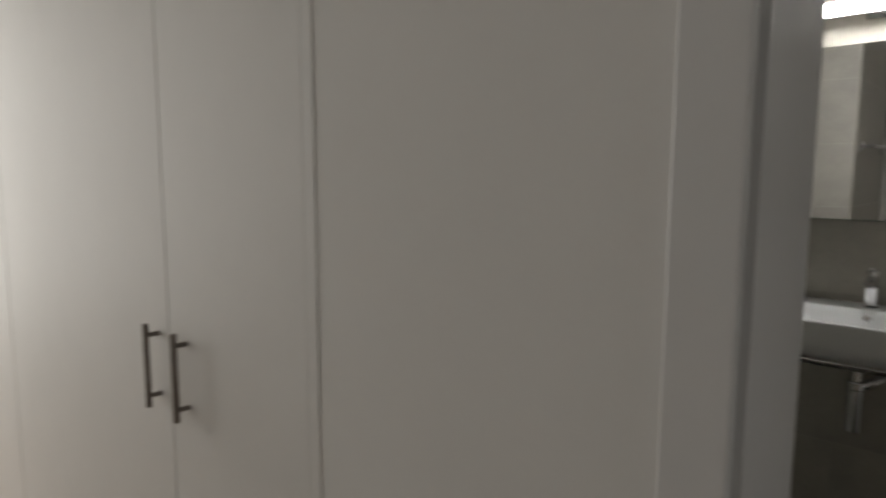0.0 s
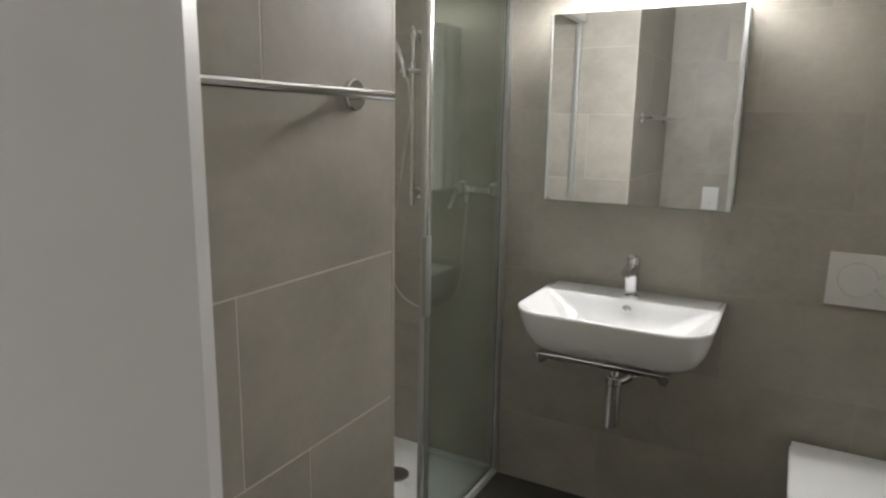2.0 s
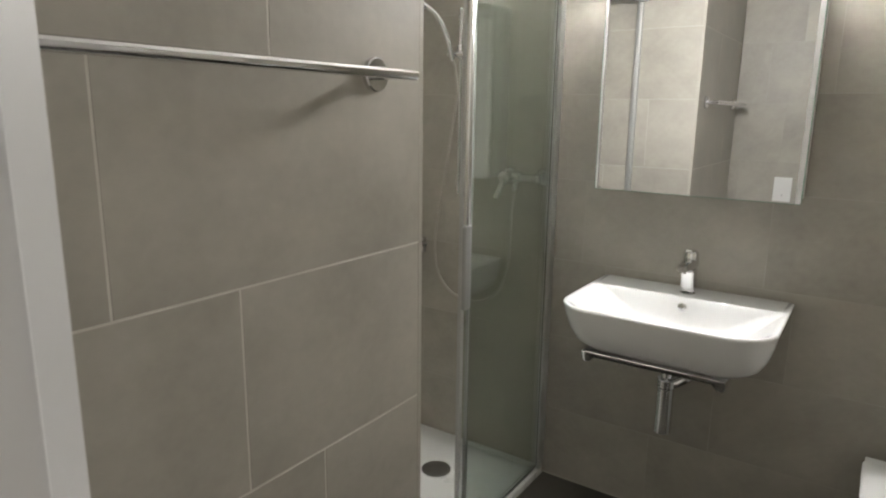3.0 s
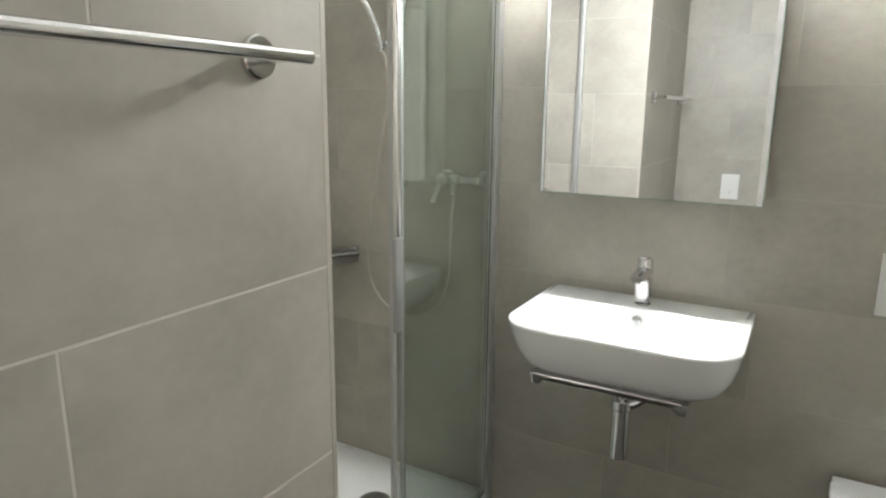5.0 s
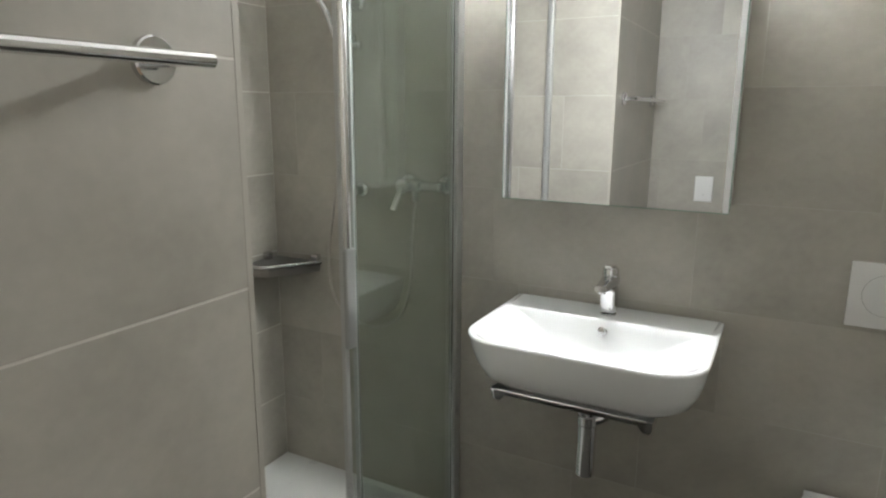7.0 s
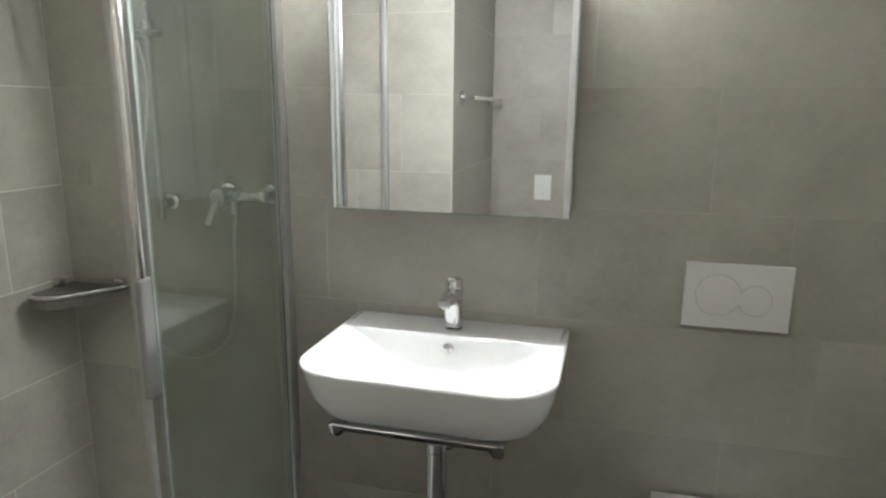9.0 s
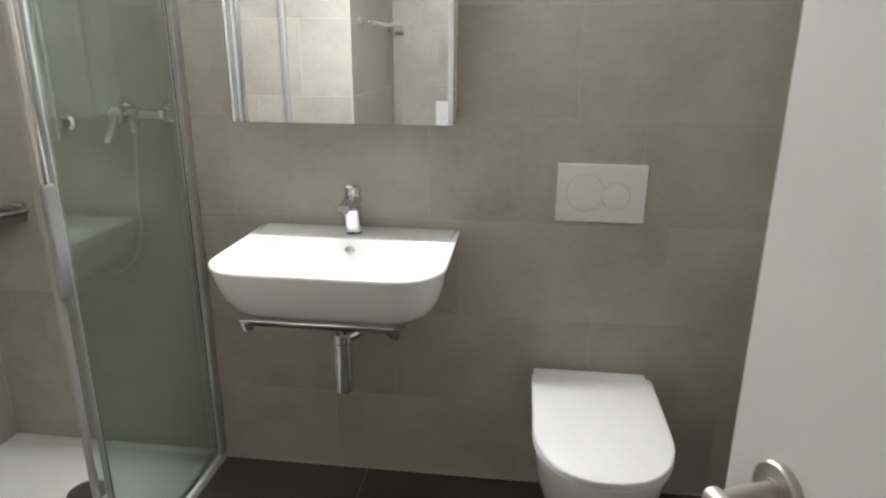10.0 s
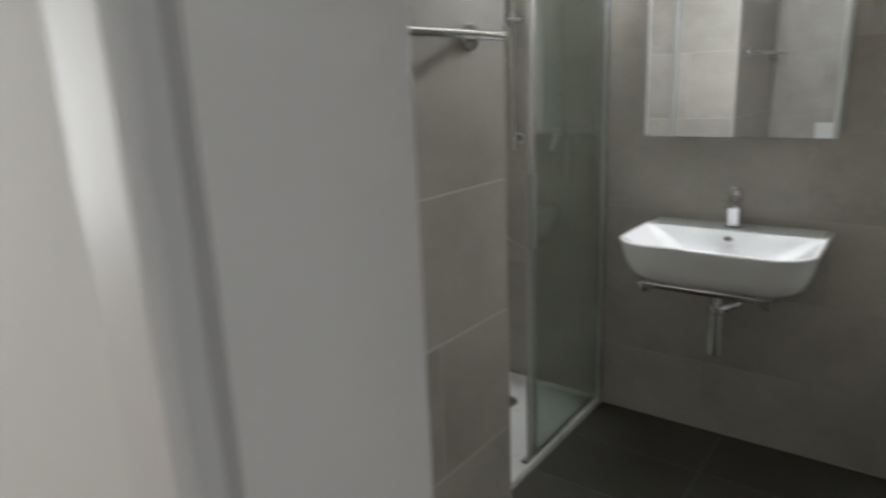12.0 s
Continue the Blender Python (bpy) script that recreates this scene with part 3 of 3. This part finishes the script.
def basin_towel_rail():
    root = thing("basin_towel_rail", (0.24, -0.385, 0.69), "flat chrome towel rail under the washbasin", "towel rail")
    y, z = -0.392, 0.700
    section = [(y + 0.006, z + 0.006), (y - 0.007, z + 0.006), (y - 0.009, z + 0.003), (y + 0.001, z - 0.013), (y + 0.006, z - 0.013)]
    b = bmesh.new()
    skin(b, [[b.verts.new((x, py, pz)) for py, pz in section] for x in (0.046, 0.431)])
    part("bar", b, CHROME, root)
    for x in (0.105, 0.372):
        part("mount", box(x - 0.014, x + 0.014, y + 0.030, y + 0.062, z - 0.004, z + 0.012, 0.003), PIPE_GREY, root, "dark mounting block under the basin")
    for x, s in ((0.0455, -1), (0.4315, 1)):
        b = bmesh.new()
        rings = []
        for o, k in ((-0.030, 0.15), (-0.022, 0.55), (-0.010, 0.95), (0.004, 1.0), (0.010, 0.9), (0.013, 0.6)):
            side = [(y + 0.002, z + 0.004), (y - 0.005, z + 0.003), (y - 0.001, z - 0.013 * k), (y + 0.006, z - 0.032 * k), (y + 0.022, z - 0.036 * k), (y + 0.150, z - 0.022 * k), (y + 0.150, z - 0.002), (y + 0.050, z - 0.003)]
            if o < 0:
                side[0], side[1] = (y + 0.004, z - 0.0135 * k + 0.001), (y + 0.002, z - 0.0135 * k)
            rings.append([b.verts.new((x + s * o, py, pz)) for py, pz in side])
        skin(b, rings)
        part("bracket", b, CHROME, root, smooth=35)


basin_towel_rail()

MX0, MX1, MY, MZ0, MZ1 = -0.056, 0.543, -0.135, 1.169, 1.780


def mirror_cabinet():
    root = thing("mirror_cabinet", (0.24, 0, MZ0), "wall mirror cabinet with a mirrored front", "mirror cabinet")
    part("body", box(MX0 + 0.004, MX1 - 0.004, MY + 0.0215, -0.001, MZ0 + 0.004, MZ1 - 0.002, 0.0015), PLATE_WHITE, root, "white cabinet body", 40)
    part("door_panel", box(MX0 + 0.001, MX1 - 0.001, MY + 0.0045, MY + 0.020, MZ0 + 0.001, MZ1, 0.001), PLATE_WHITE, root, "white door panel")
    part("mirror", box(MX0, MX1, MY, MY + 0.0042, MZ0, MZ1, 0.0), MIRROR, root, "clear mirror glass")
    for xa, xb in ((MX0, MX0 + 0.006), (MX1 - 0.013, MX1)):
        part("mirror_border", box(xa, xb, MY - 0.0008, MY - 0.0002, MZ0, MZ1), SATIN, root, "pale satin border strip")
    part("maker_mark", box(MX0 + 0.007, MX0 + 0.022, MY - 0.0011, MY - 0.0009, MZ0 + 0.003, MZ0 + 0.007), GRIP_GREY, root, "tiny grey printed mark")
    for x0, x1, z0, z1 in ((MX0, MX1, MZ0 - 0.0025, MZ0 - 0.0002), (MX0 - 0.0025, MX0 - 0.0002, MZ0, MZ1), (MX1 + 0.0002, MX1 + 0.0025, MZ0, MZ1)):
        part("glass_edge", box(x0, x1, MY, MY + 0.0042, z0, z1), GLASS_EDGE, root, "green cut glass edge")


mirror_cabinet()


def wall_lamp():
    root = thing("wall_lamp", (0.24, -0.07, 1.905), "opal bar lamp over the mirror cabinet", "wall lamp")
    x0, x1, z = -0.070, 0.550, 1.905
    part("rosette", box(0.16, 0.32, -0.024, -0.001, z - 0.026, z + 0.026, 0.003), CHROME, root, smooth=40)
    part("arm", box(0.20, 0.28, -0.1135, -0.0245, z - 0.008, z + 0.008, 0.002), CHROME, root, smooth=40)
    part("housing", box(x0 + 0.008, x1 - 0.008, -0.124, -0.114, z - 0.022, z + 0.022, 0.003), ALU, root, "slim aluminium lamp housing", 40)
    # added strip that blocks the diffuser's rear underside to dim the wall glow
    part("lip", box(x0 + 0.008, x1 - 0.008, -0.132, -0.1242, z - 0.022, z - 0.0195, 0.001), ALU, root, "slim added strip shielding the diffuser underside", 40)
    b = box(x0 + 0.008, x1 - 0.008, -0.168, -0.1245, z - 0.019, z + 0.019, 0.006, 4)
    part("diffuser", b, OPAL, root, "glowing white opal diffuser", 50)
    for xa, xb in ((x0, x0 + 0.0075), (x1 - 0.0075, x1)):
        part("end_cap", box(xa, xb, -0.170, -0.113, z - 0.024, z + 0.024, 0.003), PLATE_WHITE, root, smooth=40)


wall_lamp()


def flush_plate():
    root = thing("flush_plate", (0.948, 0, 0.975), "white dual flush plate with two round buttons", "flush plate")
    part("plate", box(0.825, 1.071, -0.012, -0.0005, 0.893, 1.057, 0.002, 2), PLATE_WHITE, root, smooth=40)
    for x, z, r in ((0.905, 0.977, 0.052), (0.990, 0.968, 0.038)):
        # flat grey disc whose rim paints the shade in the gap round the button
        part("groove", turned([(r + 0.0007, 0), (r + 0.0007, 0.0003)], (x, -0.0118, z), (0, -1, 0), 48), GAP_SHADE, root)
    part("button", turned([(0.0515, 0), (0.0515, 0.0008), (0.049, 0.0016)], (0.905, -0.0119, 0.977), (0, -1, 0), 48), PLATE_WHITE, root, smooth=35)
    part("button", turned([(0.0375, 0), (0.0375, 0.0006), (0.035, 0.0011)], (0.990, -0.0119, 0.968), (0, -1, 0), 48), PLATE_WHITE, root, smooth=35)


flush_plate()


def toilet():
    root = thing("toilet", (0.952, 0, 0.09), "white wall hung toilet with closed lid", "toilet")
    x0, x1, yf = 0.782, 1.134, -0.546

    def outline(dx, df, z, back, k=18):
        a, c = x0 + dx, x1 - dx
        m, half = (a + c) / 2, (c - a) / 2
        front = yf + df
        deep = min(0.215, 0.9 * (back - front))
        pts = [(c, back - 0.012), (c - 0.003, back - 0.004), (c - 0.010, back), (a + 0.010, back), (a + 0.003, back - 0.004), (a, back - 0.012)]
        for i in range(1, 6):
            pts.append((a, back - 0.012 + (front + deep - back + 0.012) * i / 6))
        for i in range(2 * k + 1):
            t = math.pi * i / (2 * k)
            ct, st = math.cos(t), math.sin(t)
            pts.append((m - half * math.copysign(abs(ct) ** 0.86, ct), front + deep - deep * abs(st) ** 0.90))
        for i in range(5, 0, -1):
            pts.append((c, back - 0.012 + (front + deep - back + 0.012) * i / 6))
        return [(px, py, z) for px, py in pts]

    def loft(rows):
        b = bmesh.new()
        skin(b, [[b.verts.new(p) for p in outline(*r)] for r in rows])
        return b

    part("bowl", loft([(0.082, 0.190, 0.106, -0.001), (0.066, 0.166, 0.109, -0.001), (0.053, 0.142, 0.124, -0.001), (0.040, 0.108, 0.165, -0.001), (0.024, 0.068, 0.23, -0.001), (0.012, 0.032, 0.30, -0.001), (0.008, 0.012, 0.36, -0.001), (0.004, 0.005, 0.388, -0.001), (0.006, 0.007, 0.393, -0.001)]), CERAMIC, root, smooth=50)
    part("seat", loft([(0.003, 0.003, 0.3950, -0.050), (0.0, 0.0, 0.397, -0.048), (0.0, 0.0, 0.4045, -0.048), (0.003, 0.003, 0.4065, -0.050)]), SEAT_WHITE, root, smooth=45)
    part("lid", loft([(0.003, 0.003, 0.4090, -0.044), (0.0, 0.0, 0.411, -0.042), (0.0, 0.0, 0.4205, -0.042), (0.002, 0.002, 0.4230, -0.044), (0.006, 0.006, 0.4240, -0.047)]), SEAT_WHITE, root, smooth=45)
    part("hinge_cover", box(x0 + 0.006, x1 - 0.016, -0.0415, -0.014, 0.394, 0.4235, 0.002), SEAT_WHITE, root, smooth=40)


toilet()


def towel_rail():
    root = thing("towel_rail", (0, -1.62, 1.467), "chrome towel rail on the tiled partition", "towel rail")
    x, z = 0.060, 1.467
    part("bar", turned([(0.0065, 0), (0.0085, 0.002), (0.0085, 0.688), (0.0065, 0.69)], (x, -1.281, z), (0, -1, 0), 24), CHROME, root, smooth=35)
    for y in (-1.318, -1.935):
        part("rosette", turned([(0.028, 0), (0.028, 0.008), (0.026, 0.010)], (0.0, y, z), (1, 0, 0)), CHROME, root, smooth=35)
        part("post", turned([(0.0085, 0), (0.0085, 0.051)], (0.009, y, z), (1, 0, 0), 20), CHROME, root, smooth=35)


towel_rail()


def wall_switch():
    root = thing("wall_switch", (0.28, YF, 1.015), "white light switch plate with a small lit dot", "switch")
    y = YF
    part("plate", box(0.236, 0.324, y + 0.0005, y + 0.009, 0.949, 1.082, 0.003), PLATE_WHITE, root, smooth=40)
    part("rocker", box(0.250, 0.310, y + 0.0091, y + 0.0125, 1.020, 1.072, 0.0015), PLATE_WHITE, root, smooth=40)
    part("socket_face", box(0.250, 0.310, y + 0.0091, y + 0.0110, 0.960, 1.014, 0.0012), PLATE_WHITE, root, smooth=40)
    part("indicator", turned([(0.0035, 0), (0.003, 0.001)], (0.282, y + 0.0112, 0.985), (0, 1, 0), 12), CHROME, root)


wall_switch()


# ---- hallway ----
def wardrobe():
    """Built-in wardrobe flush with the wall: doors with a fine gap and bar handles."""
    yf = -2.2385
    def unit(x0, split, x1, handles):
        root = thing("wardrobe", ((x0 + x1) / 2, yf, 0), "off white built-in wardrobe with slim bar handles", "wardrobe", "built-in wardrobes")
        part("plinth", box(x0 + 0.002, x1 - 0.002, yf - 0.018, yf - 0.001, 0.0, 0.078, 0.001), CABINET, root)
        for a, c, hx in ((x0, split, handles[0]), (split, x1, handles[1])):
            leaf = part("door", box(a + 0.0016, c - 0.0010, yf - 0.0300, yf - 0.001, 0.08, 2.36, 0.0015), CABINET, root, smooth=40)
            handle = part("handle", turned([(0.0045, 0), (0.0058, 0.001), (0.0058, 0.166), (0.0045, 0.167)], (hx, yf - 0.055, 0.874), (0, 0, 1), 16), HANDLE_BROWN, leaf, "dark bronze bar handle", 35)
            for z in (0.897, 1.018):
                part("post", tube([(hx, yf - 0.0295, z), (hx, yf - 0.055, z)], 0.0048, 12), HANDLE_BROWN, leaf, "dark bronze handle post", 35)
        return root

    near = unit(-1.62, -0.566, -0.1245, (-0.611, -0.495))
    part("filler_strip", box(-0.1250, -0.100, YH - 0.0018, YH - 0.0004, 0.0, 2.365, 0.0006), CABINET, near, "narrow off white filler strip")
    unit(-2.60, -2.12, -1.623, (-2.165, -2.075))


wardrobe()


# ---- tiles, one object each ----
TILE_MESHES = {}


def tile_mesh(w, h, mat):
    key = (round(w, 4), round(h, 4), mat.name)
    if key not in TILE_MESHES:
        c, d = 0.0005, 0.0005
        b = bmesh.new()
        back = [b.verts.new((x, y, -T)) for x, y in ((0, 0), (w, 0), (w, h), (0, h))]
        mid = [b.verts.new((v.co.x, v.co.y, -d)) for v in back]
        top = [b.verts.new((x, y, 0)) for x, y in ((c, c), (w - c, c), (w - c, h - c), (c, h - c))]
        skin(b, [back, mid, top])
        TILE_MESHES[key] = mesh_of(b, "tile", mat)
    return TILE_MESHES[key]


def tile_field(parent, frame_m, u0, u1, rows, joints, mat, step=0.6, hole=None, slip=0.0002, gap=G):
    """Tiles in courses: rows are the heights of the bed joints, joints one upright joint in each course."""
    for i, (z0, z1) in enumerate(zip(rows, rows[1:])):
        j = joints[i % len(joints)]
        k = math.floor((u0 - j) / step)
        cuts = [u0] + [j + step * q for q in range(k, k + 12) if u0 + 0.02 < j + step * q < u1 - 0.02] + [u1]
        for a, c in zip(cuts, cuts[1:]):
            spans = [(a, c)]
            if hole and z0 < hole[2] - 0.01:
                spans = [(p, q) for p, q in ((a, min(c, hole[0])), (max(a, hole[1]), c)) if q - p > 0.01]
            for p, q in spans:
                ob = new("tile", tile_mesh(q - p - gap, z1 - z0 - gap, mat))
                ob.matrix_world = frame_m @ Matrix.Translation((p + gap / 2, z0 + gap / 2, random.uniform(-slip, slip)))
                ob.parent = parent
                ob.matrix_parent_inverse = parent.matrix_world.inverted()


def courses(z, step):
    lo = z - step * math.ceil(z / step)
    out = [0.0]
    q = lo + step
    while q < HC - 0.03:
        if q > 0.03:
            out.append(q)
        q += step
    return out + [HC]


def upright(ux, uy, nx, ny, ox, oy):
    """Local x along the wall, local y up, local z out of the wall."""
    return Matrix(((ux, 0, nx, ox), (uy, 0, ny, oy), (0, 1, 0, 0), (0, 0, 0, 1)))


SINK_ROWS = courses(0.582, 0.2975)
LEFT_ROWS = courses(0.533, 0.3150)
# sink wall: local x runs towards +x
tile_field(wall_sink, upright(1, 0, 0, -1, 0, 0), XS, XR, SINK_ROWS, (0.75, 0.95, 1.15, 1.06, 0.87, 1.18, 0.75, 0.95, 1.10), TILE)
# right wall: local x runs towards -y
tile_field(wall_right, upright(0, -1, -1, 0, XR, 0), 0.0, -YF, SINK_ROWS, (0.45, 0.24, 0.40, 0.16, 0.50, 0.30, 0.10, 0.42, 0.25), TILE)
# shower back wall
tile_field(wall_shower, upright(0, 1, 1, 0, XS, 0), YP, 0.0, SINK_ROWS, (-0.3, -0.5, -0.42, -0.22, -0.34, -0.52, -0.3, -0.45), TILE, gap=GW)
# partition: side face and end face
tile_field(wall_partition, upright(0, 1, 1, 0, 0, 0), YF, YP, LEFT_ROWS, (-1.7, -1.53, -1.453, -1.608, -1.79, -1.538, -1.62, -1.5), TILE, gap=GW)
tile_field(wall_partition, upright(-1, 0, 0, 1, 0, YP), 0.0, -XS, LEFT_ROWS, (0.3, 0.5, 0.12, 0.42, 0.22, 0.55, 0.3, 0.45), TILE, gap=0.0012)
# front wall, round the doorway
tile_field(wall_front, upright(-1, 0, 0, 1, 0, YF), -XR, 0.0, LEFT_ROWS, (-0.3, -0.1, -0.2, -0.05, -0.25, -0.15, -0.3, -0.12), TILE, gap=0.0012, hole=(-JR - 0.030, -JL + 0.030, DOOR_TOP + 0.03))
# floor tiles in straight courses
flat = Matrix(((1, 0, 0, 0), (0, 1, 0, 0), (0, 0, 1, 0), (0, 0, 0, 1)))
tile_field(floor, flat, XG + 0.017, XR, [YF, -1.836, -1.530, -1.224, -0.918, -0.612, -0.306, 0.0], (0.249,), FLOOR_TILE, slip=0.0002, gap=0.0034)
